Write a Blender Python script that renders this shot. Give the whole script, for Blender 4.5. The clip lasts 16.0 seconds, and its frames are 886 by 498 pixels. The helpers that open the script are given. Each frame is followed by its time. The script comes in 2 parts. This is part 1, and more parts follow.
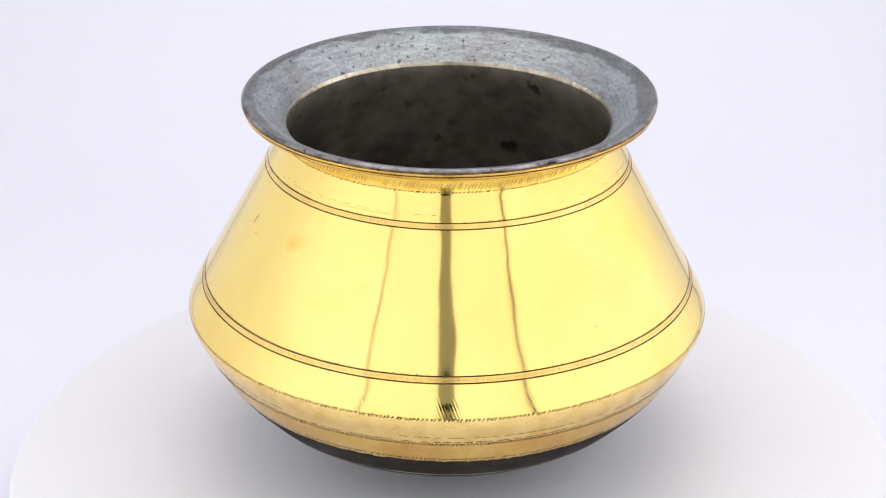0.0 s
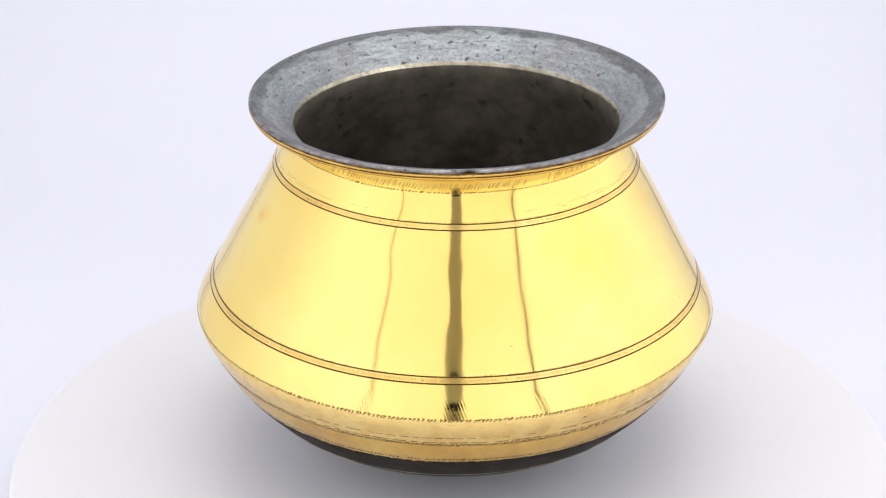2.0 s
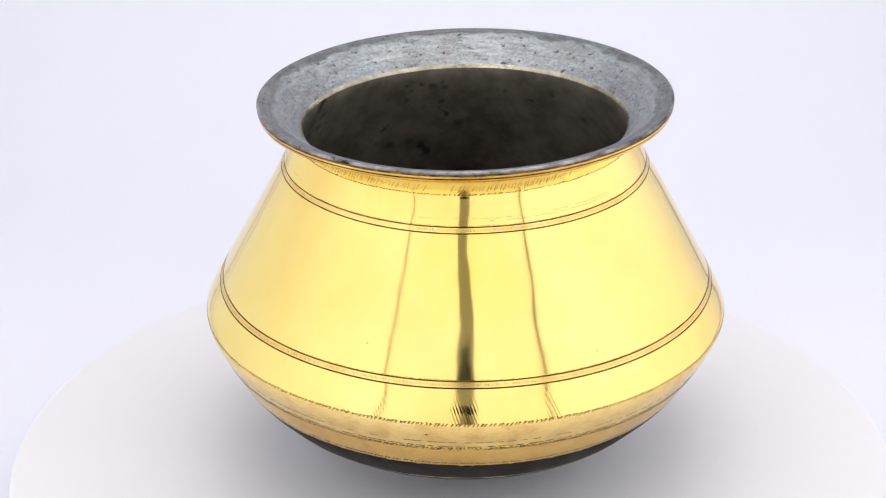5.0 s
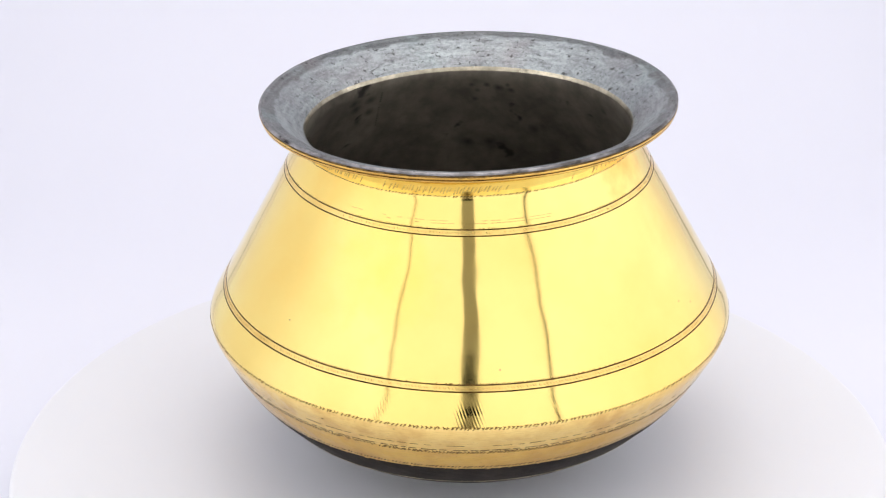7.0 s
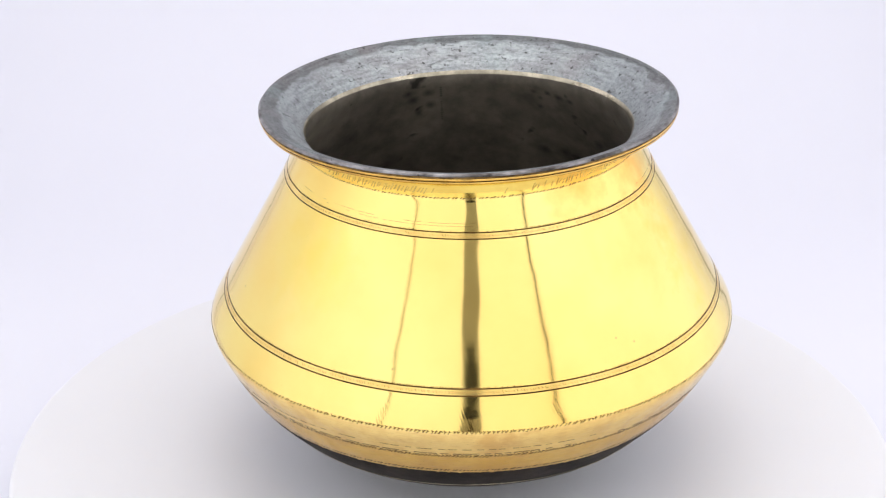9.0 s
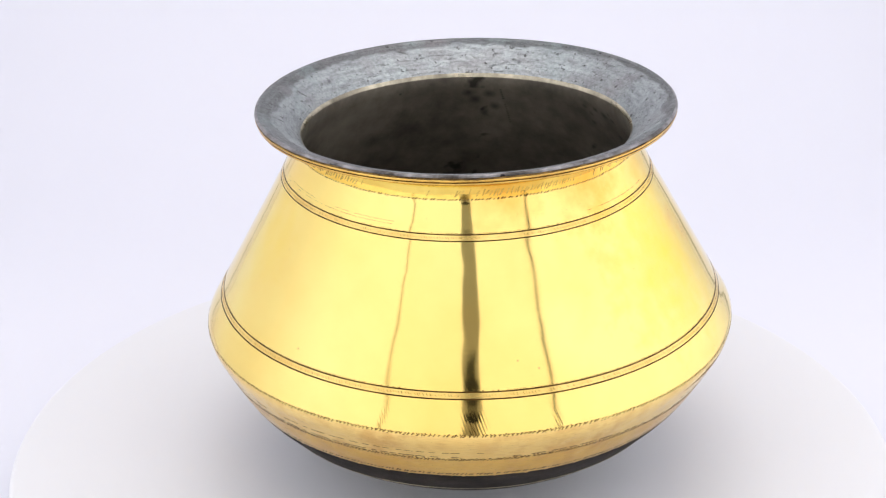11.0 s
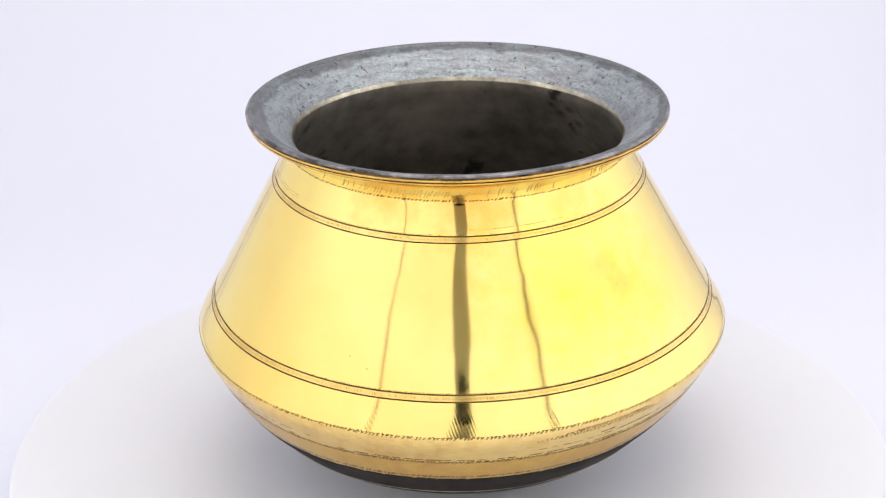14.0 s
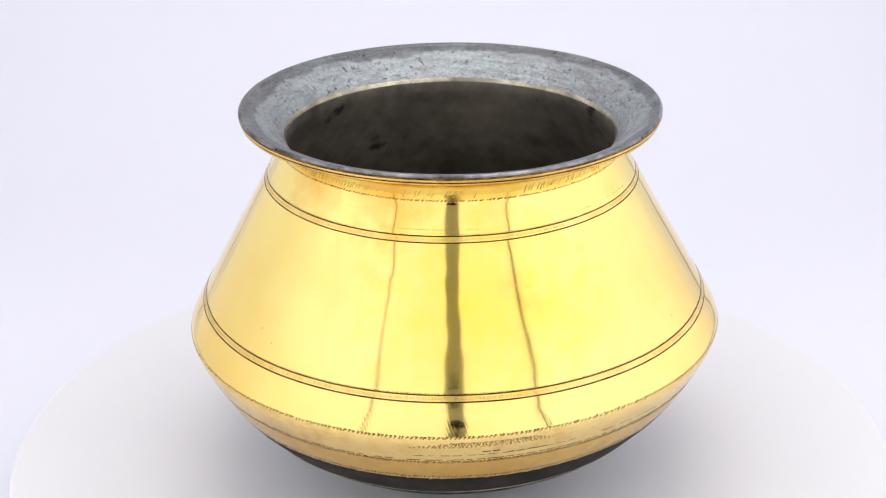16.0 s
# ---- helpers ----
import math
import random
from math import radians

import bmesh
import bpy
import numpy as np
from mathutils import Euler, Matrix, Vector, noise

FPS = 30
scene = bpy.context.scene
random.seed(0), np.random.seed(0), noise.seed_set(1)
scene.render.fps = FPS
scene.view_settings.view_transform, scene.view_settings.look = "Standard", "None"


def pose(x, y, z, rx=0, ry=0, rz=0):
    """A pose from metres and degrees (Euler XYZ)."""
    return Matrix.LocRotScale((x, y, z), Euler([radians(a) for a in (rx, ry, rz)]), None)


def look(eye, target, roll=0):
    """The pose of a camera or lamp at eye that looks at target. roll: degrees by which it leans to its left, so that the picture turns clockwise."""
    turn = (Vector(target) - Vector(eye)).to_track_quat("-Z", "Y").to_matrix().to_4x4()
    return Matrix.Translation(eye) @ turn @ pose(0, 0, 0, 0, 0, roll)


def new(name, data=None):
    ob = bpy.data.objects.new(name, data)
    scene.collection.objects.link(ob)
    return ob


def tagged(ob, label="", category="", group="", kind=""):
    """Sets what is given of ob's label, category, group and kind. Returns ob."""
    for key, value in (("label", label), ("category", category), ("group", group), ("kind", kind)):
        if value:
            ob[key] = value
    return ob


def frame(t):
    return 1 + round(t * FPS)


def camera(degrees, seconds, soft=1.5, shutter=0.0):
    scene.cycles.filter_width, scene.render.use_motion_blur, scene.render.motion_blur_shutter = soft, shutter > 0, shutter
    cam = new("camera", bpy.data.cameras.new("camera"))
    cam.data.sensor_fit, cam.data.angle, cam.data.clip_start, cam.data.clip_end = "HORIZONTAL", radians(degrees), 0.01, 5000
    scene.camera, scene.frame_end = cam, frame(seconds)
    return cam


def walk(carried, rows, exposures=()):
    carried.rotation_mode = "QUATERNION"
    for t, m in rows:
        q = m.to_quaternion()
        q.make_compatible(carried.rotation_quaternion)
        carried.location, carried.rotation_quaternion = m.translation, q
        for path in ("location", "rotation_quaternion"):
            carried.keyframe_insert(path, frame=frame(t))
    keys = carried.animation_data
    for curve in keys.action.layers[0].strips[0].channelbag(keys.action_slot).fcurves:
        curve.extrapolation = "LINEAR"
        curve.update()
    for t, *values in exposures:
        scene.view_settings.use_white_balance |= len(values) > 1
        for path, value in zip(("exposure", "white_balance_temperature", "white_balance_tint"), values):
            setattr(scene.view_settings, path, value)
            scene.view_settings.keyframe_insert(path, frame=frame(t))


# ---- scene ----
# The camera stands still on its stand, in the slit of the tent's front curtain.
cam = camera(29.047, 16.0, soft=1.2)
EYE = pose(0.0, -0.91552, 0.54549, 65.6255, 0.3280, 0.1644)
walk(cam, [(0.0, EYE), (16.0, EYE)], exposures=[(0.0, -0.095), (16.0, -0.095)])

# ---------------------------------------------------------------- light
world = bpy.data.worlds.new("dim_room")
scene.world = world
world.use_nodes = True
world.node_tree.nodes["Background"].inputs[0].default_value = (0.80, 0.86, 1.0, 1)
world.node_tree.nodes["Background"].inputs[1].default_value = 0.85


def area_lamp(name, eye, target, width, height, watts, colour):
    data = bpy.data.lights.new(name, "AREA")
    data.shape, data.size, data.size_y, data.energy, data.color = "RECTANGLE", width, height, watts, colour
    lamp = new(name, data)
    lamp.matrix_world = look(eye, target)
    return lamp


area_lamp("top_light", (0, 0.05, 1.06), (0, 0.0500001, 0), 0.95, 0.95, 4.3, (1.0, 0.982, 0.985))


# ---------------------------------------------------------------- materials
def material(name):
    m = bpy.data.materials.new(name)
    m.use_nodes = True
    return m, m.node_tree.nodes, m.node_tree.links, m.node_tree.nodes["Principled BSDF"]


def node(nodes, kind, **values):
    n = nodes.new(kind)
    for key, value in values.items():
        n.inputs[key].default_value = value
    return n


def noise_tex(nodes, links, vector, scale, detail=4.0, rough=0.55):
    n = nodes.new("ShaderNodeTexNoise")
    n.inputs["Scale"].default_value, n.inputs["Detail"].default_value, n.inputs["Roughness"].default_value = scale, detail, rough
    links.new(vector, n.inputs["Vector"])
    return n.outputs["Fac"]


def ramp(nodes, links, source, stops):
    r = nodes.new("ShaderNodeValToRGB")
    links.new(source, r.inputs[0])
    el = r.color_ramp.elements
    while len(el) < len(stops):
        el.new(0.5)
    for e, (at, c) in zip(el, stops):
        e.position, e.color = at, ((*c, 1) if isinstance(c, tuple) else (c, c, c, 1))
    return r.outputs[0]


def mix(nodes, links, fac, a, b, how="MIX"):
    n = nodes.new("ShaderNodeMix")
    n.data_type, n.blend_type = "RGBA", how
    for value, socket in ((fac, n.inputs[0]), (a, n.inputs[6]), (b, n.inputs[7])):
        if hasattr(value, "links"):
            links.new(value, socket)
        elif isinstance(value, tuple):
            socket.default_value = (*value, 1)
        else:
            socket.default_value = value
    return n.outputs[2]


def maths(nodes, links, how, a, b=0.0, clamp=False):
    n = nodes.new("ShaderNodeMath")
    n.operation, n.use_clamp = how, clamp
    for value, socket in ((a, n.inputs[0]), (b, n.inputs[1])):
        if hasattr(value, "links"):
            links.new(value, socket)
        else:
            socket.default_value = value
    return n.outputs[0]


def bump(nodes, links, bsdf, height, strength, distance):
    b = nodes.new("ShaderNodeBump")
    b.inputs["Strength"].default_value, b.inputs["Distance"].default_value = strength, distance
    links.new(height, b.inputs["Height"])
    links.new(b.outputs[0], bsdf.inputs["Normal"])


def coords(nodes):
    return nodes.new("ShaderNodeTexCoord").outputs["Object"]


def round_coords(nodes, links, at, around, across):
    """Coordinates that run round the pot's axis and along its wall, so that grain can be drawn out along either."""
    xyz = nodes.new("ShaderNodeSeparateXYZ")
    links.new(at, xyz.inputs[0])
    x, y, z = xyz.outputs
    radius = maths(nodes, links, "SQRT", maths(nodes, links, "ADD", maths(nodes, links, "MULTIPLY", x, x), maths(nodes, links, "MULTIPLY", y, y)))
    out = nodes.new("ShaderNodeCombineXYZ")
    links.new(maths(nodes, links, "MULTIPLY", maths(nodes, links, "DIVIDE", x, radius), around), out.inputs[0])
    links.new(maths(nodes, links, "MULTIPLY", maths(nodes, links, "DIVIDE", y, radius), around), out.inputs[1])
    links.new(maths(nodes, links, "MULTIPLY", maths(nodes, links, "ADD", radius, z), across), out.inputs[2])
    return out.outputs[0], radius, maths(nodes, links, "ARCTAN2", y, x), z


def fabric(name, colour, glow=0.0, tint=(1, 1, 1), fade=None):
    """White cloth; glow is emission added to it in place of lamps outside the tent."""
    m, n, l, b = material(name)
    at = coords(n)
    big = noise_tex(n, l, at, 2.2, 3)
    l.new(mix(n, l, big, tuple(c * 0.985 for c in colour), tuple(min(1, c * 1.01) for c in colour)), b.inputs["Base Color"])
    b.inputs["Roughness"].default_value = 0.9
    b.inputs["Specular IOR Level"].default_value = 0.15
    bump(n, l, b, noise_tex(n, l, at, 900, 2), 0.05, 0.0005)
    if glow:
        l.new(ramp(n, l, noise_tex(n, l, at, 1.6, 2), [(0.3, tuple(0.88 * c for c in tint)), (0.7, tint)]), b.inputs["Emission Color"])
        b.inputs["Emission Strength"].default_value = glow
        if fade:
            # the added emission drops towards the back over this span
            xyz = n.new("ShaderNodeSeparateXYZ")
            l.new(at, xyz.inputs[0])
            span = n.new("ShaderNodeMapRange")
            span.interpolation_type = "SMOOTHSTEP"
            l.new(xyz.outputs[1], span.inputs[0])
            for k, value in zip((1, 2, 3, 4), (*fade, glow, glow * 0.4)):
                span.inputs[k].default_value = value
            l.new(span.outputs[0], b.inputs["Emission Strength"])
    return m


CLOTH = fabric("white_fabric", (0.83, 0.835, 0.87))
# these three cloths emit by themselves; no lamps are built outside the tent
GLOW_FRONT = fabric("glowing_front_fabric", (0.83, 0.835, 0.82), 0.46, (1.0, 0.985, 0.965))
GLOW_WEST = fabric("glowing_west_fabric", (0.83, 0.83, 0.86), 0.55, (0.90, 0.93, 1.0), (-0.32, 0.10))
GLOW_EAST = fabric("glowing_east_fabric", (0.83, 0.83, 0.86), 0.64, (0.92, 0.935, 1.0), (0.1, 0.6))
SWEEP = fabric("backdrop_fabric", (0.845, 0.84, 0.89))
DARK = fabric("dim_grey_paint", (0.56, 0.50, 0.45))
BLACK = fabric("black_paint", (0.02, 0.02, 0.02))
ROD = fabric("grey_rod_paint", (0.09, 0.065, 0.05))
EDGE_STRIP = fabric("grey_edge_strip", (0.50, 0.48, 0.45))
TAN_ROD = fabric("tan_rod_paint", (0.60, 0.49, 0.37))


def make_table_paint():
    m, n, l, b = material("white_turntable_laminate")
    at = coords(n)
    cloud = noise_tex(n, l, at, 7, 5)
    base = mix(n, l, cloud, (0.805, 0.798, 0.80), (0.835, 0.828, 0.828))
    specks = ramp(n, l, noise_tex(n, l, at, 160, 2), [(0.0, 0.0), (0.80, 0.0), (0.83, 1.0)])
    l.new(mix(n, l, specks, base, (0.45, 0.43, 0.42)), b.inputs["Base Color"])
    b.inputs["Roughness"].default_value = 0.55
    b.inputs["Specular IOR Level"].default_value = 0.25
    bump(n, l, b, noise_tex(n, l, at, 500, 3), 0.05, 0.0004)
    return m


TABLE = make_table_paint()


def stain(nodes, links, at, centre, size):
    """1 at a place on the metal, falling to 0 at size metres, ragged."""
    d = nodes.new("ShaderNodeVectorMath")
    d.operation = "DISTANCE"
    links.new(at, d.inputs[0])
    d.inputs[1].default_value = centre
    ragged = maths(nodes, links, "MULTIPLY", noise_tex(nodes, links, at, 90, 4), size * 1.1)
    return maths(nodes, links, "DIVIDE", maths(nodes, links, "SUBTRACT", size * 1.35, maths(nodes, links, "ADD", d.outputs["Value"], ragged)), size, True)


def make_brass(name, bright, deep, rough, worn, tarnish=None):
    m, n, l, b = material(name)
    at = coords(n)
    wrapped, radius, angle, z = round_coords(n, l, at, 6.0, 300.0)
    cloud = ramp(n, l, noise_tex(n, l, at, 9, 5), [(0.40, 0.0), (0.80, 1.0)])
    base = mix(n, l, cloud, bright, tuple(x * 0.35 + y * 0.65 for x, y in zip(bright, deep)))
    if tarnish:
        # brown bloom in uneven patches
        brown = ramp(n, l, noise_tex(n, l, at, 24, 6, 0.65), [(0.38, 0.0), (0.60, 1.0)])
        base = mix(n, l, maths(n, l, "MULTIPLY", brown, 0.65), base, tarnish)
    for centre, size, fac, tone in STAINS:
        base = mix(n, l, maths(n, l, "MULTIPLY", stain(n, l, at, centre, size), fac), base, tone)
    if worn:
        blot = ramp(n, l, noise_tex(n, l, at, 90, 4, 0.55), [(0.44, 0.0), (0.64, 1.0)])
        broad = ramp(n, l, noise_tex(n, l, at, 16, 4, 0.6), [(0.35, 0.25), (0.65, 1.0)])
        base = mix(n, l, maths(n, l, "MULTIPLY", maths(n, l, "MULTIPLY", blot, broad), worn), base, (0.70, 0.38, 0.11))
        streak = ramp(n, l, noise_tex(n, l, wrapped, 4.0, 4, 0.6), [(0.50, 0.0), (0.72, 1.0)])
        base = mix(n, l, maths(n, l, "MULTIPLY", streak, worn * 0.7), base, (0.62, 0.34, 0.10))
    pits = ramp(n, l, noise_tex(n, l, at, 330, 2), [(0.0, 0.0), (0.78, 0.0), (0.81, 1.0)])
    base = mix(n, l, maths(n, l, "MULTIPLY", pits, 0.6), base, (0.12, 0.07, 0.03))
    for centre, size in SPECKS:
        base = mix(n, l, maths(n, l, "MULTIPLY", stain(n, l, at, centre, size), 0.8), base, (0.16, 0.09, 0.03))
    l.new(base, b.inputs["Base Color"])
    b.inputs["Metallic"].default_value = 1.0
    r = maths(n, l, "MULTIPLY_ADD", noise_tex(n, l, at, 26, 5), 0.07)
    r.node.inputs[2].default_value = rough
    l.new(r, b.inputs["Roughness"])
    # fine lathe marks run round the axis
    lathe = noise_tex(n, l, wrapped, 1.0, 3)
    height = maths(n, l, "ADD", maths(n, l, "MULTIPLY", lathe, 0.16), maths(n, l, "MULTIPLY", noise_tex(n, l, at, 30, 2), 1.0))
    # slanting burnisher strokes above the belly's edge and, fainter, above the lower lines
    stroke = maths(n, l, "SINE", maths(n, l, "ADD", maths(n, l, "MULTIPLY", angle, 560.0), maths(n, l, "MULTIPLY", z, 1500.0)))
    low = n.new("ShaderNodeMapRange")
    l.new(z, low.inputs[0])
    for k, value in zip((1, 2, 3, 4), (0.1035, 0.1100, 1.0, 0.0)):
        low.inputs[k].default_value = value
    patchy = ramp(n, l, noise_tex(n, l, at, 28, 3), [(0.36, 0.0), (0.58, 1.0)])
    amount = maths(n, l, "MULTIPLY", maths(n, l, "ADD", maths(n, l, "MULTIPLY", low.outputs[0], 0.045), 0.003), patchy)
    height = maths(n, l, "ADD", height, maths(n, l, "MULTIPLY", stroke, amount))
    if worn:
        height = maths(n, l, "ADD", height, maths(n, l, "MULTIPLY", noise_tex(n, l, at, 115, 3, 0.6), 1.5))
    bump(n, l, b, height, 0.10 + 0.42 * worn, 0.0012)
    return m


ORANGE, YELLOW, RUST = (0.94, 0.55, 0.10), (0.96, 0.71, 0.08), (0.86, 0.42, 0.06)
STAINS = [((0.118, 0.000, 0.160), 0.080, 0.95, YELLOW), ((0.112, 0.045, 0.150), 0.050, 0.6, YELLOW), ((-0.085, -0.085, 0.165), 0.045, 0.45, YELLOW),
          ((-0.0611, 0.0990, 0.1666), 0.010, 1.0, ORANGE), ((-0.1013, 0.0702, 0.1542), 0.008, 0.2, ORANGE), ((-0.0657, 0.0959, 0.1700), 0.006, 0.4, ORANGE),
          ((0.1148, 0.0191, 0.1664), 0.014, 0.65, ORANGE), ((0.1175, 0.0300, 0.1570), 0.012, 0.6, ORANGE), ((0.1010, -0.0500, 0.1700), 0.016, 0.3, ORANGE),
          ((-0.0550, 0.0817, 0.2003), 0.003, 0.9, ORANGE), ((0.0600, 0.0800, 0.1950), 0.012, 0.4, ORANGE), ((0.090, -0.070, 0.165), 0.045, 0.30, ORANGE),
          ((0.095, 0.010, 0.2020), 0.030, 0.55, ORANGE), ((0.088, -0.041, 0.2065), 0.036, 0.9, RUST), ((0.056, -0.079, 0.2065), 0.030, 0.8, RUST),
          ((-0.090, -0.036, 0.2050), 0.030, 0.5, ORANGE)]
SPECKS = [((0.0826, 0.1111, 0.1286), 0.0008), ((0.0899, -0.1055, 0.1264), 0.0008), ((-0.0363, -0.1350, 0.1230), 0.0009), ((0.0800, -0.1103, 0.1307), 0.0007),
          ((-0.0289, 0.1159, 0.1605), 0.0010), ((0.1520, -0.0066, 0.0925), 0.0015), ((0.1515, -0.0010, 0.0915), 0.0013), ((0.1520, 0.0040, 0.0928), 0.0014),
          ((0.1395, 0.0596, 0.0943), 0.0011), ((-0.0910, -0.1232, 0.0930), 0.0011)]
BRASS = make_brass("polished_brass", (0.96, 0.762, 0.248), (0.94, 0.55, 0.10), 0.04, 0.0)
WORN_BRASS = make_brass("worn_brass", (0.99, 0.745, 0.29), (0.92, 0.58, 0.15), 0.10, 0.58)
LOW_BRASS = make_brass("rubbed_low_brass", (0.97, 0.67, 0.19), (0.84, 0.48, 0.10), 0.13, 0.60, (0.74, 0.41, 0.08))
# bead: brown patches of its own on a base darkened for its downward reflection
BEAD_BRASS = make_brass("dark_bead_brass", (0.90, 0.60, 0.15), (0.62, 0.34, 0.07), 0.16, 0.5, (0.34, 0.17, 0.04))
# neck: patchy tarnish, with the lip's orange reflection painted into the base colour
NECK_BRASS = make_brass("orange_neck_brass", (0.95, 0.70, 0.16), (0.88, 0.53, 0.07), 0.07, 0.0, (0.74, 0.38, 0.04))
BAND_BRASS = make_brass("chased_band_brass", (0.94, 0.71, 0.24), (0.86, 0.56, 0.15), 0.14, 0.0, (0.74, 0.47, 0.13))


def make_plain_metal(name, low, high, scale, rough, pits, metal=1.0, depth=0.0006, marks=(), worn=None, gloss=0.5):
    m, n, l, b = material(name)
    at = coords(n)
    a = noise_tex(n, l, at, scale, 7, 0.65)
    base = ramp(n, l, a, [(0.34, low), (0.66, high)])
    fine = ramp(n, l, noise_tex(n, l, at, scale * 5, 4, 0.6), [(0.3, 0.62), (0.62, 1.0)])
    base = mix(n, l, 1.0, base, fine, "MULTIPLY")
    spot = ramp(n, l, noise_tex(n, l, at, scale * 2.6, 3, 0.6), [(0.0, 0.0), (0.64, 0.0), (0.70, 1.0)])
    base = mix(n, l, maths(n, l, "MULTIPLY", spot, pits), base, tuple(c * 0.15 for c in low))
    b.inputs["Specular IOR Level"].default_value = gloss
    if worn:
        # a larger patch rubbed lighter
        base = mix(n, l, stain(n, l, at, *worn), base, tuple(min(1, c * 1.25) for c in high))
    for centre, size in marks:
        base = mix(n, l, maths(n, l, "MULTIPLY", stain(n, l, at, centre, size), 0.85), base, (0.012, 0.011, 0.01))
    l.new(base, b.inputs["Base Color"])
    b.inputs["Metallic"].default_value = metal
    l.new(ramp(n, l, a, [(0.3, rough + 0.12), (0.7, rough)]), b.inputs["Roughness"])
    bump(n, l, b, noise_tex(n, l, at, scale * 4, 5, 0.6), 0.5, depth)
    return m


def make_rim_tin():
    m, n, l, b = material("flaking_tinning")
    at = coords(n)
    wrapped, radius, angle, z = round_coords(n, l, at, 4.5, 140.0)
    patch = ramp(n, l, noise_tex(n, l, wrapped, 1.3, 7, 0.66), [(0.34, (0.26, 0.272, 0.268)), (0.46, (0.345, 0.365, 0.358)), (0.62, (0.43, 0.46, 0.448))])
    dark = ramp(n, l, noise_tex(n, l, wrapped, 2.2, 6, 0.65), [(0.35, (0.10, 0.10, 0.096)), (0.65, (0.20, 0.208, 0.20))])
    # the outer border has lost its tin, with a ragged edge
    ragged = maths(n, l, "MULTIPLY", maths(n, l, "SUBTRACT", noise_tex(n, l, at, 30, 8, 0.74), 0.5), 0.022)
    edge = maths(n, l, "MULTIPLY", maths(n, l, "SUBTRACT", maths(n, l, "ADD", radius, ragged), 0.1088), 600.0, True)
    base = mix(n, l, maths(n, l, "MULTIPLY", edge, 0.85), patch, dark)
    # islands where it has flaked inside the border
    flake = ramp(n, l, noise_tex(n, l, wrapped, 3.1, 6, 0.7), [(0.0, 0.0), (0.59, 0.0), (0.62, 1.0)])
    base = mix(n, l, maths(n, l, "MULTIPLY", flake, 0.55), base, (0.135, 0.14, 0.132))
    warm = ramp(n, l, noise_tex(n, l, at, 21, 4, 0.6), [(0.46, 0.0), (0.66, 1.0)])
    base = mix(n, l, maths(n, l, "MULTIPLY", warm, 0.45), base, (0.30, 0.268, 0.262))
    rust = ramp(n, l, noise_tex(n, l, at, 260, 4, 0.6), [(0.0, 0.0), (0.62, 0.0), (0.67, 1.0)])
    base = mix(n, l, maths(n, l, "MULTIPLY", rust, 0.8), base, (0.06, 0.056, 0.05))
    bloom = ramp(n, l, noise_tex(n, l, at, 32, 6, 0.65), [(0.54, 0.0), (0.66, 1.0)])
    base = mix(n, l, maths(n, l, "MULTIPLY", bloom, 0.4), base, (0.36, 0.43, 0.41))
    grain = ramp(n, l, noise_tex(n, l, at, 480, 4, 0.7), [(0.38, 0.80), (0.6, 1.06)])
    base = mix(n, l, 1.0, base, grain, "MULTIPLY")
    for centre, size, tone in RIM_MARKS:
        base = mix(n, l, maths(n, l, "MULTIPLY", stain(n, l, at, centre, size), 0.9), base, (tone, tone * 1.05, tone * 1.05))
    l.new(base, b.inputs["Base Color"])
    b.inputs["Metallic"].default_value = 0.9
    l.new(ramp(n, l, noise_tex(n, l, at, 60, 5), [(0.3, 0.50), (0.7, 0.36)]), b.inputs["Roughness"])
    height = maths(n, l, "ADD", noise_tex(n, l, wrapped, 5.0, 6, 0.7), maths(n, l, "MULTIPLY", noise_tex(n, l, at, 230, 5, 0.7), 0.6))
    height = maths(n, l, "SUBTRACT", height, maths(n, l, "MULTIPLY", maths(n, l, "ADD", edge, flake), 0.3))
    bump(n, l, b, height, 0.8, 0.0006)
    return m


RIM_MARKS = [((0.1007, 0.0075, 0.2204), 0.0022, 0.06), ((0.1007, -0.0008, 0.2201), 0.0026, 0.06), ((-0.0228, 0.1007, 0.2188), 0.0065, 0.50), ((-0.0129, 0.0982, 0.2161), 0.0022, 0.07),
             ((0.1010, 0.0123, 0.2209), 0.0028, 0.08), ((-0.1017, 0.0182, 0.2154), 0.0020, 0.07), ((-0.1006, -0.0418, 0.2185), 0.0026, 0.08), ((-0.085, 0.052, 0.2175), 0.005, 0.46)]
INSIDE_MARKS = [((0.0354, 0.0869, 0.1988), 0.0014), ((0.0396, 0.0878, 0.1942), 0.0015), ((0.0440, 0.0829, 0.1990), 0.0014), ((0.0505, 0.0801, 0.1972), 0.0019),
                ((0.0576, 0.0761, 0.1957), 0.0016), ((0.0396, 0.0926, 0.1871), 0.0015), ((-0.0293, 0.0975, 0.1851), 0.0025), ((0.0435, 0.1145, 0.1503), 0.0028),
                ((0.0562, 0.1086, 0.1506), 0.0025), ((0.0768, 0.0839, 0.1649), 0.0025), ((0.1044, 0.0008, 0.1811), 0.0028), ((0.1115, -0.0286, 0.1627), 0.0031),
                ((0.0942, 0.0189, 0.1956), 0.0019), ((-0.0302, 0.0908, 0.1955), 0.0025), ((-0.0419, 0.0860, 0.1960), 0.0022), ((-0.0394, 0.0909, 0.1900), 0.0025)]
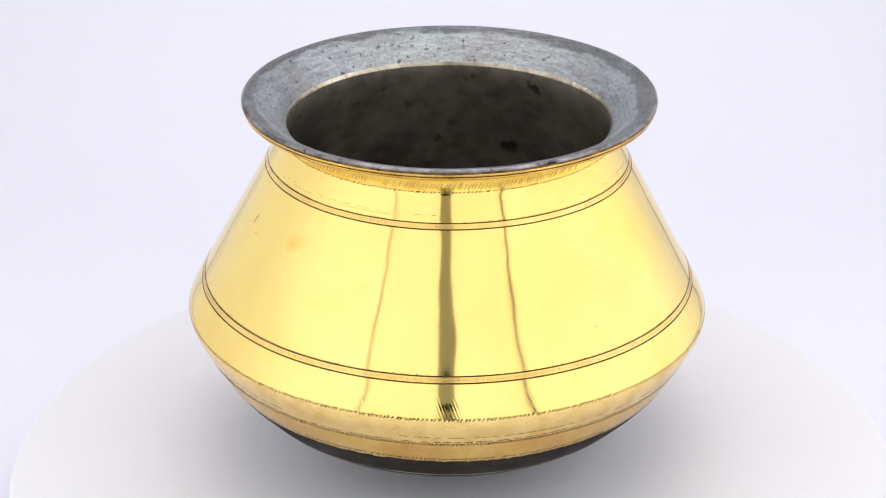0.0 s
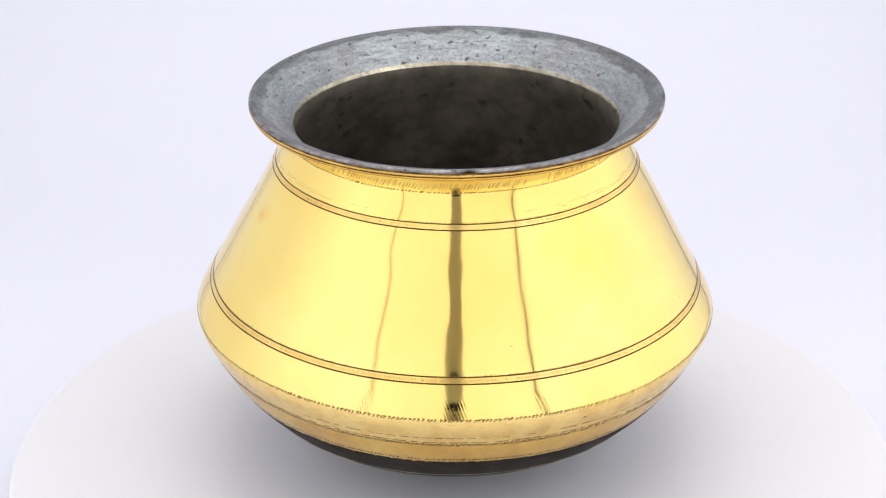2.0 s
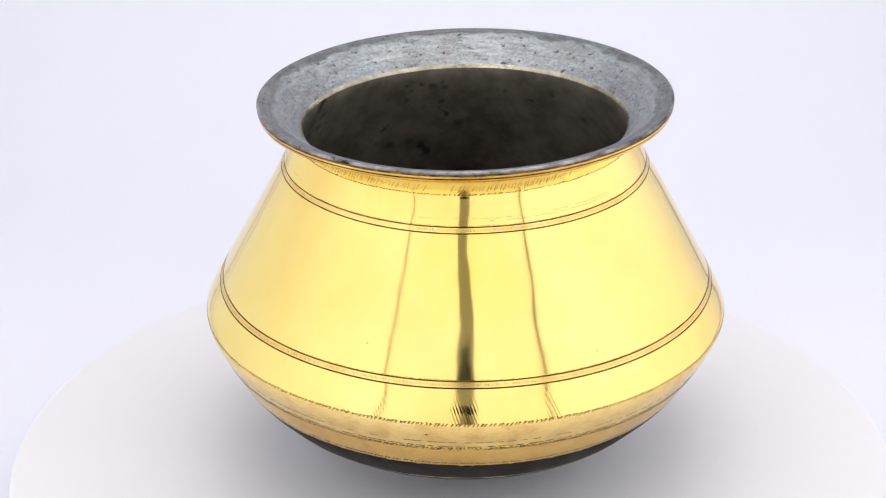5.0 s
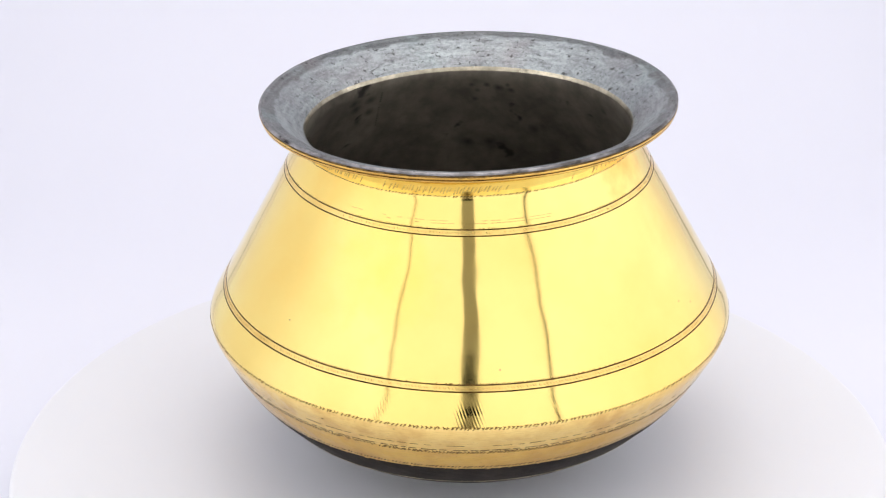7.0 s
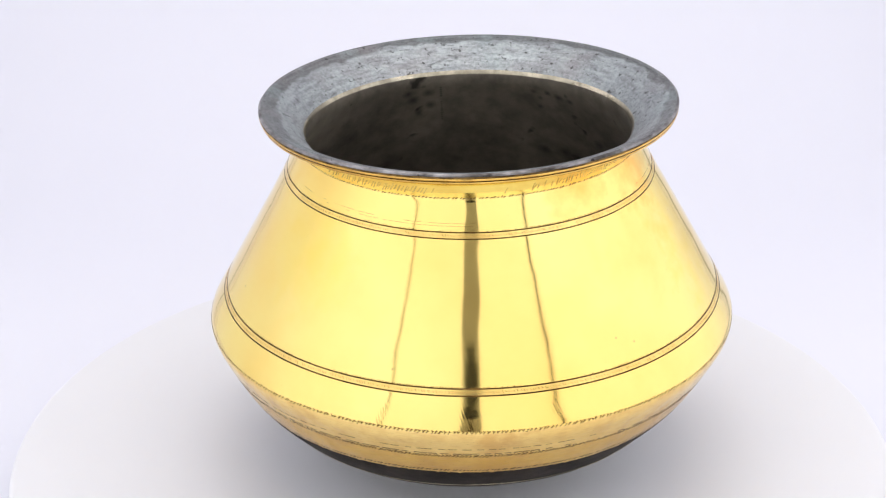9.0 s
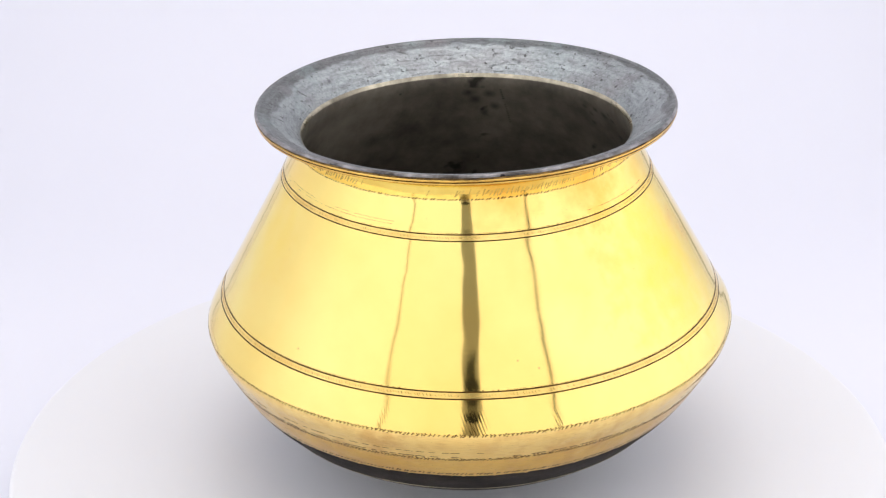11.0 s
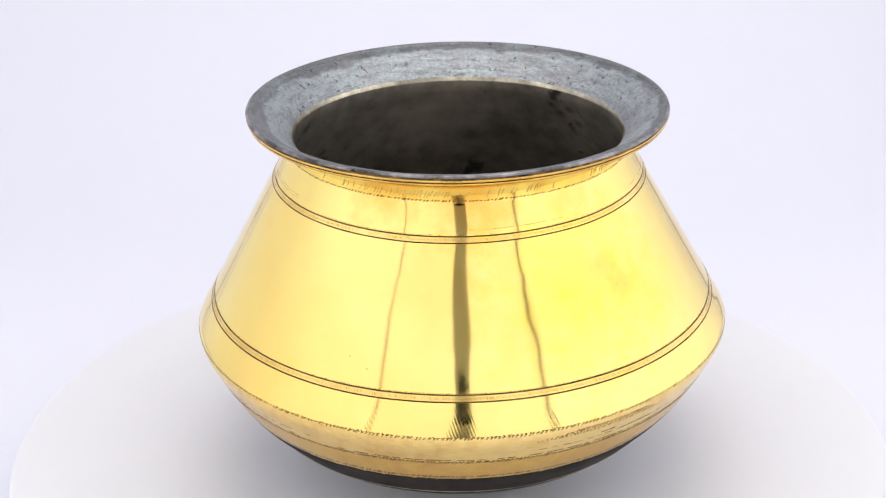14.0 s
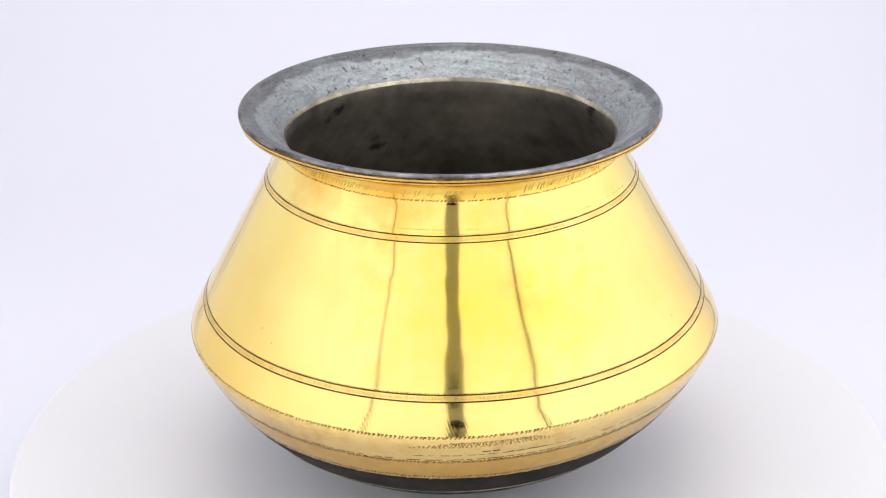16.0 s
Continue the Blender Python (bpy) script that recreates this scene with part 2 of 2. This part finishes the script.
# a crack down the inside wall, and a second, shorter one
INSIDE_MARKS += [((-0.0221, 0.0912 + 0.0151 * k / 15, 0.1992 - 0.0259 * k / 15), 0.0006) for k in range(16) if k not in (5, 6)]
INSIDE_MARKS += [((-0.0748 + 0.006 * k / 4, 0.0584 + 0.004 * k / 4, 0.1988 - 0.009 * k / 4), 0.0007) for k in range(5)]
TIN = make_rim_tin()
TIN_EDGE = make_plain_metal("tarnished_tinning", (0.075, 0.065, 0.055), (0.44, 0.42, 0.41), 48, 0.28, 0.9)
# pale metal: paints the mouth's edge highlight, and serves the base ring
PALE_RING = make_plain_metal("pale_ring_metal", (0.27, 0.24, 0.18), (0.72, 0.64, 0.46), 30, 0.24, 0.3)
INSIDE_MARKS = [(centre, size * 2.3) for centre, size in INSIDE_MARKS]
INSIDE = make_plain_metal("stained_tinning", (0.150, 0.128, 0.103), (0.315, 0.28, 0.22), 15, 0.42, 0.85, 0.4, marks=INSIDE_MARKS, worn=((-0.095, 0.030, 0.180), 0.06))
SOOT = make_plain_metal("blackened_brass", (0.012, 0.009, 0.0075), (0.034, 0.026, 0.021), 40, 0.55, 0.3, 0.0, gloss=0.09)
GROOVE = make_plain_metal("dark_patina", (0.06, 0.030, 0.006), (0.20, 0.105, 0.024), 60, 0.45, 0.0, 0.95)
CHASED_DARK = make_plain_metal("brown_patina", (0.15, 0.085, 0.02), (0.38, 0.23, 0.06), 60, 0.4, 0.0, 0.95)
CHASED_LIGHT = make_plain_metal("light_chasing", (0.66, 0.42, 0.09), (0.82, 0.56, 0.14), 60, 0.2, 0.0)
EDGE_PATINA = make_plain_metal("chipped_edge", (0.030, 0.020, 0.011), (0.34, 0.21, 0.07), 130, 0.4, 0.6, 0.9)
CHASED = make_plain_metal("chased_patina", (0.22, 0.13, 0.036), (0.46, 0.29, 0.085), 60, 0.4, 0.0, 0.95)


# ---------------------------------------------------------------- meshes
def part(name, bm, mat, parent=None, label=""):
    mesh = bpy.data.meshes.new(name)
    bm.to_mesh(mesh)
    bm.free()
    mesh.materials.append(mat)
    for poly in mesh.polygons:
        poly.use_smooth = True
    ob = new(name, mesh)
    ob.parent = parent
    return tagged(ob, label)


def box(x0, y0, z0, x1, y1, z1, bevel=0.0):
    bm = bmesh.new()
    bmesh.ops.create_cube(bm, size=1)
    bmesh.ops.scale(bm, vec=(x1 - x0, y1 - y0, z1 - z0), verts=bm.verts)
    bmesh.ops.translate(bm, vec=((x0 + x1) / 2, (y0 + y1) / 2, (z0 + z1) / 2), verts=bm.verts)
    if bevel:
        bmesh.ops.bevel(bm, geom=bm.edges[:], offset=bevel, segments=2, affect="EDGES")
    return bm


def flat(ob):
    for poly in ob.data.polygons:
        poly.use_smooth = False
    return ob


def ring_solid(profile, steps=180):
    """A closed turned shape from (radius, height) points, from the axis out and back to it."""
    bm = bmesh.new()
    rings = []
    for r, z in profile:
        if r < 1e-6:
            rings.append([bm.verts.new((0, 0, z))])
        else:
            rings.append([bm.verts.new((r * math.cos(2 * math.pi * i / steps), r * math.sin(2 * math.pi * i / steps), z)) for i in range(steps)])
    for a, b in zip(rings, rings[1:]):
        for i in range(steps):
            j = (i + 1) % steps
            if len(a) == 1:
                bm.faces.new((a[0], b[i], b[j]))
            elif len(b) == 1:
                bm.faces.new((a[i], b[0], a[j]))
            else:
                bm.faces.new((a[i], b[i], b[j], a[j]))
    bmesh.ops.recalc_face_normals(bm, faces=bm.faces[:])
    return bm


# ---------------------------------------------------------------- the photo tent
def setting():
    floor, top, side, front, back = -0.05, 1.10, 0.61, -0.90, 0.85
    bm = bmesh.new()
    # one sheet of fabric: floor, a wide curve, the back
    rows, radius = [], 0.40
    rows.append((front, floor))
    for i in range(17):
        a = math.pi / 2 * i / 16
        rows.append((back - radius + radius * math.sin(a), floor + radius - radius * math.cos(a)))
    rows.append((back, top))
    for thick in (0.0, 0.004):
        ring = [[bm.verts.new((x, y + thick, z - thick)) for x in (-side, side)] for y, z in rows]
        for a, b in zip(ring, ring[1:]):
            bm.faces.new((a[0], a[1], b[1], b[0]))
    tagged(part("backdrop", bm, SWEEP), "seamless white fabric sweep curving up behind the turntable", "backdrop", kind="structure")
    for name, x, cloth in (("wall_west", -side, GLOW_WEST), ("wall_east", side, GLOW_EAST)):
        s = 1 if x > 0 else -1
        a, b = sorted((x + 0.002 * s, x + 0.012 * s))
        flat(tagged(part(name, box(a, front, floor, b, back, top), cloth), "white fabric side of the tent, with added glow in place of outside lamps", "wall", kind="structure"))
    flat(tagged(part("ceiling", box(-side, front, top + 0.002, side, back, top + 0.012), CLOTH), "white fabric top of the photo tent", "ceiling", kind="structure"))
    # unseen grey strips along the sweep, added to mirror as dark lines in brass
    for name, x0, x1 in (("trim_west", -0.498, -0.482), ("trim_east", 0.476, 0.520)):
        bm = bmesh.new()
        sheet = [[bm.verts.new((x, y - 0.003, z + 0.003)) for x in (x0, x1)] for y, z in [(0.15, floor)] + rows[1:-1] + [(back, top - 0.006)]]
        under = [[bm.verts.new((v.co.x, v.co.y + 0.0015, v.co.z - 0.0015)) for v in pair] for pair in sheet]
        for layer in (sheet, under):
            for a, b in zip(layer, layer[1:]):
                bm.faces.new((a[0], a[1], b[1], b[0]))
        tagged(part(name, bm, EDGE_STRIP), "unseen grey strip along the fabric sweep, added to mirror as a dark line", "trim", kind="structure")
    slit = 0.055
    # the curtain halves carry added emission, like the side walls
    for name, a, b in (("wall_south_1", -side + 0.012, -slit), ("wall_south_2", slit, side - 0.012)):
        flat(tagged(part(name, box(a, front - 0.006, floor, b, front, top), GLOW_FRONT), "white front curtain of the photo tent beside the slit", "curtain", kind="structure"))
    flat(tagged(part("floor", box(-2.0, -2.5, -0.16, 2.0, 1.6, -0.056), DARK), "plain grey studio floor under the photo tent", "floor", kind="structure"))
    flat(tagged(part("wall_room", box(-2.0, -2.6, -0.16, 2.0, -2.502, 2.4), DARK), "dim grey wall of the room behind the camera", "wall", kind="structure"))
    for x, r, paint, text in ((-0.602, 0.0036, TAN_ROD, "thin tan upright rod of the tent frame"), (0.594, 0.0075, ROD, "dark grey upright rod of the tent frame")):
        rod = tagged(new("tent_pole"), text, "pole")
        rod.location = (x, front + 0.014, 0)
        part("tube", ring_solid([(0, floor + 0.0005), (r, floor + 0.0005), (r, top - 0.002), (0, top - 0.002)], 24), paint, rod)
        part("foot_cap", ring_solid([(0, floor + 0.0004), (r + 0.003, floor + 0.0004), (r + 0.002, floor + 0.02), (r + 0.0005, floor + 0.022)], 24), BLACK, rod)


def make_stand():
    root = tagged(new("camera_stand"), "black camera on a thin stand in the curtain slit", "stand")
    part("camera_body", box(-0.050, -1.01, 0.452, 0.050, -0.935, 0.585, 0.022), BLACK, root, "black camera body")
    part("pole", box(-0.011, -0.985, -0.046, 0.011, -0.963, 0.452, 0.004), ROD, root, "dark grey upright")
    part("plate", box(-0.05, -1.0, -0.0555, 0.05, -0.92, -0.044, 0.002), BLACK, root)


# ---------------------------------------------------------------- the turntable
def make_turntable():
    root = tagged(new("turntable"), "round white laminate turntable turning slowly under the pot", "turntable")
    edge = [(0.2681 + 0.003 * (math.sin(a) - 1), -0.003 + 0.003 * math.cos(a)) for a in [math.pi / 2 * i / 5 for i in range(6)]]
    part("platter", ring_solid([(0, 0)] + [(0.05 * k, 0) for k in range(1, 6)] + edge + [(0.2681, -0.015), (0.264, -0.018), (0, -0.018)]), TABLE, root)
    part("drum", ring_solid([(0, -0.019), (0.12, -0.019), (0.122, -0.022), (0.124, -0.047), (0.12, -0.0495), (0, -0.0495)], 96), TABLE, root, "low white drum under the platter")
    return root


setting()
make_stand()
turntable = make_turntable()

# ---------------------------------------------------------------- the pot
# Outside line of the pot, radius and height, from under the foot to the lip.
OUTSIDE = [(0.0, 0.0005), (0.03, 0.0006), (0.045, 0.0042), (0.065, 0.0120), (0.085, 0.0222), (0.098, 0.0298), (0.109, 0.0366), (0.1155, 0.0412),
           (0.1235, 0.0490), (0.1323, 0.0585), (0.1388, 0.0675), (0.1442, 0.0768), (0.1489, 0.0855), (0.1520, 0.0915), (0.1536, 0.0962), (0.1534, 0.0990), (0.1528, 0.1010),
           (0.1518, 0.1032), (0.1498, 0.1070), (0.1450, 0.1152), (0.1395, 0.1250), (0.1256, 0.1500), (0.1145, 0.1700), (0.1058, 0.1856), (0.1025, 0.1920), (0.0991, 0.1985),
           (0.0969, 0.2030), (0.0962, 0.2060), (0.0962, 0.2086), (0.0966, 0.2108), (0.0984, 0.2130), (0.1030, 0.2153), (0.1085, 0.2173), (0.1130, 0.2187), (0.1155, 0.2194)]
UNDERCUT = [(0.1155, 0.2194), (0.1158, 0.2198), (0.1165, 0.2199)]
BEAD_LOW = [(0.1165, 0.2199), (0.1171, 0.2201), (0.1174, 0.2207), (0.1173, 0.2212)]
BEAD_LINE = [(0.1173, 0.2212), (0.1167, 0.2215), (0.1174, 0.2218)]
BEAD = [(0.1174, 0.2218), (0.1179, 0.2221), (0.1181, 0.2227), (0.1179, 0.2232)]
EDGE = [(0.1179, 0.2232), (0.1175, 0.2236), (0.1176, 0.2241), (0.1181, 0.2244)]
LIP = [(0.1181, 0.2244), (0.1182, 0.2248), (0.1179, 0.2253), (0.1174, 0.2257), (0.1168, 0.2258)]
FLARE = [(0.1168, 0.2258), (0.1153, 0.2257), (0.1146, 0.2255), (0.1142, 0.2250), (0.1132, 0.2247), (0.1118, 0.2243), (0.1085, 0.2228), (0.1025, 0.2186), (0.0966, 0.2135), (0.0937, 0.2104)]
NECK = [(0.0937, 0.2104), (0.0930, 0.2094), (0.0925, 0.2082)]
INNER = [(0.0925, 0.2082), (0.0924, 0.2068), (0.0930, 0.2030), (0.0960, 0.1965), (0.1020, 0.1860), (0.1120, 0.1680), (0.1255, 0.1445), (0.1385, 0.1210), (0.1495, 0.1050),
         (0.1512, 0.0990), (0.1475, 0.0890), (0.1290, 0.0595), (0.1080, 0.0400), (0.0830, 0.0250), (0.0450, 0.0080), (0.0, 0.0040)]


def smooth_line(points, step):
    """Points along a soft curve through the given ones, about step metres apart."""
    out = []
    for i in range(len(points) - 1):
        p0, p1, p2, p3 = (Vector(points[max(0, min(len(points) - 1, i + k))]) for k in (-1, 0, 1, 2))
        n = max(1, int((p2 - p1).length / step))
        for k in range(n):
            t = k / n
            out.append(0.5 * (2 * p1 + (p2 - p0) * t + (2 * p0 - 5 * p1 + 4 * p2 - p3) * t * t + (3 * p1 - p0 - 3 * p2 + p3) * t ** 3))
    out.append(Vector(points[-1]))
    return out


LEAN, FOOT_LEAN, RIM_TILT, BELLY_TILT = (-0.01703, -0.01263), (0.0195, -0.0126), (0.02138, 0.00092), (0.00763, 0.01090)


def hand_made(r, a, z, amount=1.0):
    """The pot is beaten by hand: its axis leans a little, its rim and belly are not quite level, its wall is a little uneven."""
    k = min(1, max(0, (z - 0.12) / 0.09))
    foot = min(1, max(0, z / 0.05))
    x, y = math.cos(a), math.sin(a)
    w = noise.noise((x * 2.2, y * 2.2, z * 9)) * 0.00035 + noise.noise((x * 7, y * 7, z * 40 + 3)) * 0.00014 + noise.noise((x * 13, y * 13, z * 95)) * 0.000035
    r = r + w * amount * min(1, r / 0.05)
    tx, ty = (RIM_TILT[i] * k + BELLY_TILT[i] * (1 - k) for i in (0, 1))
    k = max(0, 1 - abs(z - 0.187) / 0.018)
    tx, ty = tx - 0.009 * k, ty + 0.006 * k
    # below the belly's edge one side is beaten a little higher
    turn = (math.degrees(a) - 35 + 180) % 360 - 180
    rise = 0.0022 * math.exp(-(turn / 38) ** 2) * min(1, max(0, (0.111 - z) / 0.012))
    z = z + rise * foot
    g, lean = (z - 0.1156) * foot, LEAN if z > 0.1156 else FOOT_LEAN
    return (r * x + lean[0] * g, r * y + lean[1] * g, z + foot * r * (x * tx + y * ty))


def turned(line, steps=360):
    verts, faces = [], []
    for r, z in line:
        for i in range(steps):
            verts.append(hand_made(max(r, 0.0002), 2 * math.pi * i / steps, z))
    for k in range(len(line) - 1):
        for i in range(steps):
            j = (i + 1) % steps
            faces.append((k * steps + i, k * steps + j, (k + 1) * steps + j, (k + 1) * steps + i))
    mesh = bpy.data.meshes.new("turned")
    mesh.from_pydata(verts, [], faces)
    bm = bmesh.new()
    bm.from_mesh(mesh)
    bpy.data.meshes.remove(mesh)
    return bm


OUT = smooth_line(OUTSIDE, 0.0012)


def radius_at(z):
    best = [p for p in OUT if p.y > 0.02]
    for a, b in zip(best, best[1:]):
        if a.y <= z <= b.y:
            return a.x + (b.x - a.x) * (z - a.y) / (b.y - a.y)
    return best[-1].x


def slice_out(z0, z1):
    inner = [tuple(p) for p in OUT if z0 + 0.0002 < p.y < z1 - 0.0002]
    return [(radius_at(z0), z0) if z0 > 0.02 else tuple(OUT[0])] + inner + [(radius_at(z1), z1)]


# heights of the turned lines, with half their widths
LINES = [(0.1856, 0.00030), (0.1886, 0.00030), (0.1150, 0.00034), (0.1182, 0.00034)]


def nick_ring(name, z, count, tall, wide, slant, keep, mat, parent, label, proud=0.00006, seed=1, arc=None):
    """A ring of small punched nicks round the pot, with gaps where they are worn away; arc: degrees from and to, for a part of the ring."""
    rng = random.Random(seed)
    verts, faces = [], []
    first, sweep = (radians(arc[0]), radians(arc[1] - arc[0])) if arc else (0.0, 2 * math.pi)
    for i in range(count):
        a = first + sweep * (i + rng.uniform(-0.25, 0.25)) / count
        wear = noise.noise((math.cos(a) * 2.5, math.sin(a) * 2.5, seed * 3.7))
        if wear * 0.5 + 0.5 + rng.uniform(-0.12, 0.12) > keep:
            continue
        zc, h = z + rng.uniform(-0.1, 0.1) * tall, tall * rng.uniform(0.7, 1.15) / 2
        w = wide * rng.uniform(0.7, 1.2) / 2 / radius_at(z)
        n = len(verts)
        for off in (-0.0001, proud):
            t = 1.0 if off < 0 else 0.6
            for da, dz in ((-w, -h), (w, -h), (w, h), (-w, h)):
                zz = zc + dz * t
                verts.append(hand_made(radius_at(zz) + off, a + da * t + slant * dz / h * w, zz))
        faces += [[n + k for k in f] for f in ((4, 5, 6, 7), (0, 1, 5, 4), (1, 2, 6, 5), (2, 3, 7, 6), (3, 0, 4, 7))]
    mesh = bpy.data.meshes.new(name)
    mesh.from_pydata(verts, [], faces)
    mesh.materials.append(mat)
    ob = new(name, mesh)
    ob.parent = parent
    return tagged(ob, label, kind="stuff")


def make_pot():
    root = tagged(new("brass_pot"), "round-bellied polished brass cooking pot with flared tinned rim", "pot")
    z_base, z_worn = 0.0622, 0.0975
    part("sooty_base", turned(slice_out(0.0, z_base)), SOOT, root, "fire-blackened rounded bottom")
    part("low_band", turned(slice_out(z_base, 0.0793)), LOW_BRASS, root, "rubbed orange-gold band above the blackened bottom")
    part("worn_band", turned(slice_out(0.0793, z_worn)), WORN_BRASS, root, "duller scratched brass band")
    part("base_ring", turned([(radius_at(0.0432) + 0.0001, 0.0432), (radius_at(0.0438) + 0.0006, 0.0438), (radius_at(0.0444) + 0.0001, 0.0444)]), PALE_RING, root, "thin rubbed brass ring on the base")
    # body, cut by the turned lines into bands
    cuts = sorted(z for z, _ in LINES if z > z_worn)
    low = z_worn
    widths = dict(LINES)
    for z in cuts:
        narrow = z - low < 0.004
        part("chased_strip" if narrow else "body_band", turned(slice_out(low, z - widths[z])), BAND_BRASS if narrow else BRASS, root)
        low = z + widths[z]
    nick_ring("chased_band", 0.2040, 310, 0.0012, 0.0011, 0.8, 0.92, CHASED_DARK, root, "row of punched nicks on the neck", seed=2)
    nick_ring("chased_hatching", 0.2074, 330, 0.0046, 0.0006, 3.2, 0.68, CHASED_LIGHT, root, "slanting hatching under the rim", seed=3)
    nick_ring("chased_band", 0.1871, 460, 0.0013, 0.0006, -0.9, 0.55, CHASED_LIGHT, root, "row of faint punched nicks", seed=4)
    nick_ring("chased_band", 0.1892, 440, 0.0006, 0.0007, 0.4, 0.6, CHASED_DARK, root, "row of fine nicks along the line", seed=9)
    for k, z in enumerate((0.1914, 0.1926)):
        nick_ring("scratched_line", z, 210, 0.00018, 0.0040, 0.0, 0.36 - 0.08 * k, CHASED, root, "faint broken line", seed=50 + k)
    nick_ring("chased_band", 0.1166, 560, 0.0015, 0.0007, -0.9, 0.60, CHASED_LIGHT, root, "row of faint punched nicks", seed=5)
    nick_ring("chased_band", 0.1188, 560, 0.0007, 0.0008, 0.4, 0.62, CHASED_DARK, root, "row of fine nicks along the line", seed=6)
    nick_ring("chased_band", 0.0981, 430, 0.0021, 0.0013, 0.9, 0.96, CHASED, root, "row of punched nicks under the belly", seed=7)
    nick_ring("chased_band", 0.0985, 430, 0.0014, 0.0011, -0.6, 0.72, CHASED_DARK, root, "row of punched nicks under the belly", seed=17)
    nick_ring("chased_band", 0.0786, 500, 0.0024, 0.0011, 1.3, 0.92, CHASED_DARK, root, "worn row of punched nicks", seed=8)
    nick_ring("chased_band", 0.0794, 430, 0.0015, 0.0012, -0.8, 0.72, GROOVE, root, "worn row of punched nicks", seed=18)
    nick_ring("broken_line", 0.0808, 170, 0.0008, 0.0058, 0.0, 0.74, GROOVE, root, "broken turned line", seed=11)
    nick_ring("broken_line", 0.0846, 150, 0.0006, 0.0060, 0.0, 0.48, CHASED_DARK, root, "broken turned line", seed=12)
    nick_ring("broken_line", 0.0905, 50, 0.0008, 0.0030, 0.0, 0.25, CHASED_DARK, root, "short scratches", seed=13)
    nick_ring("chased_band", 0.0650, 420, 0.0022, 0.0012, 0.9, 0.80, CHASED_DARK, root, "worn row of punched nicks", seed=10)
    nick_ring("soot_edge", 0.0624, 150, 0.0016, 0.0075, 0.2, 0.7, SOOT, root, "ragged upper edge of the soot", seed=19)
    nick_ring("scratch", 0.1660, 1, 0.0090, 0.0007, 1.5, 2.0, CHASED_DARK, root, "upright brown scratch", seed=42, arc=(100, 101))
    # a pitted patch and two deep scratches on the worn band
    for k in range(5):
        nick_ring("pitting", 0.0915 + 0.0008 * k, 34, 0.0009, 0.0013, 0.3, 0.66, CHASED_DARK if k % 2 else CHASED, root, "brown pitted patch", seed=30 + k, arc=(-14 + 2 * k, 15 - k))
    nick_ring("scratch", 0.0872, 2, 0.0011, 0.0050, 0.0, 2.0, GROOVE, root, "deep short scratch", seed=40, arc=(1, 4.5))
    nick_ring("scratch", 0.0848, 5, 0.0010, 0.0048, 0.0, 2.0, GROOVE, root, "deep short scratch", seed=41, arc=(6, 15))
    lip_z = OUTSIDE[-1][1]
    part("body_band", turned(slice_out(low, 0.2042)), BRASS, root)
    part("neck_band", turned(slice_out(0.2042, lip_z - 0.0001)), NECK_BRASS, root, "tarnished brass under the rim, its orange deepened for the lip's reflection")
    for z in cuts:
        w, r = widths[z], radius_at(z)
        part("turned_line", turned([(radius_at(z - w), z - w), (r - 0.0006, z), (radius_at(z + w), z + w)]), GROOVE, root, "dark incised line")
    part("bead", turned(smooth_line(BEAD_LOW, 0.0004)), BEAD_BRASS, root, "brown-patched brass bead under the lip, its base darkened for a downward reflection")
    part("turned_line", turned(BEAD_LINE), GROOVE, root, "dark incised line")
    part("bead", turned(smooth_line(BEAD, 0.0004)), BEAD_BRASS, root, "brown-patched brass bead under the lip, its base darkened for a downward reflection")
    part("turned_line", turned(UNDERCUT), GROOVE, root, "dark incised line")
    part("lip_edge", turned(EDGE), EDGE_PATINA, root, "dark chipped edge of the lip")
    part("lip", turned(smooth_line(LIP, 0.0004)), TIN_EDGE, root, "nicked dark lip")
    flare = smooth_line(FLARE, 0.0008)
    part("rim", turned(flare), TIN, root, "mottled grey tinned inside of the flared rim")
    # the ring's pale colour stands in for the highlight along the mouth
    part("neck_ring", turned(smooth_line(NECK, 0.0004)), PALE_RING, root, "pale brass-coloured ring at the mouth, painted in as its edge highlight")
    part("interior", turned(smooth_line(INNER, 0.003), 240), INSIDE, root, "dark stained interior")
    return root


brass_pot = make_pot()


# ---------------------------------------------------------------- what moves
def motions():
    turn, first, out = 11.7272, 102.9020, 0.011642
    pot_rows, table_rows = [], []
    for k in range(33):
        t = 0.5 * k
        a = first - turn * t
        pot_rows.append((t, pose(out * math.cos(radians(a)), out * math.sin(radians(a)), 0, 0, 0, a)))
        table_rows.append((t, pose(0, 0, 0, 0, 0, a)))
    walk(brass_pot, pot_rows)
    walk(turntable, table_rows)


motions()
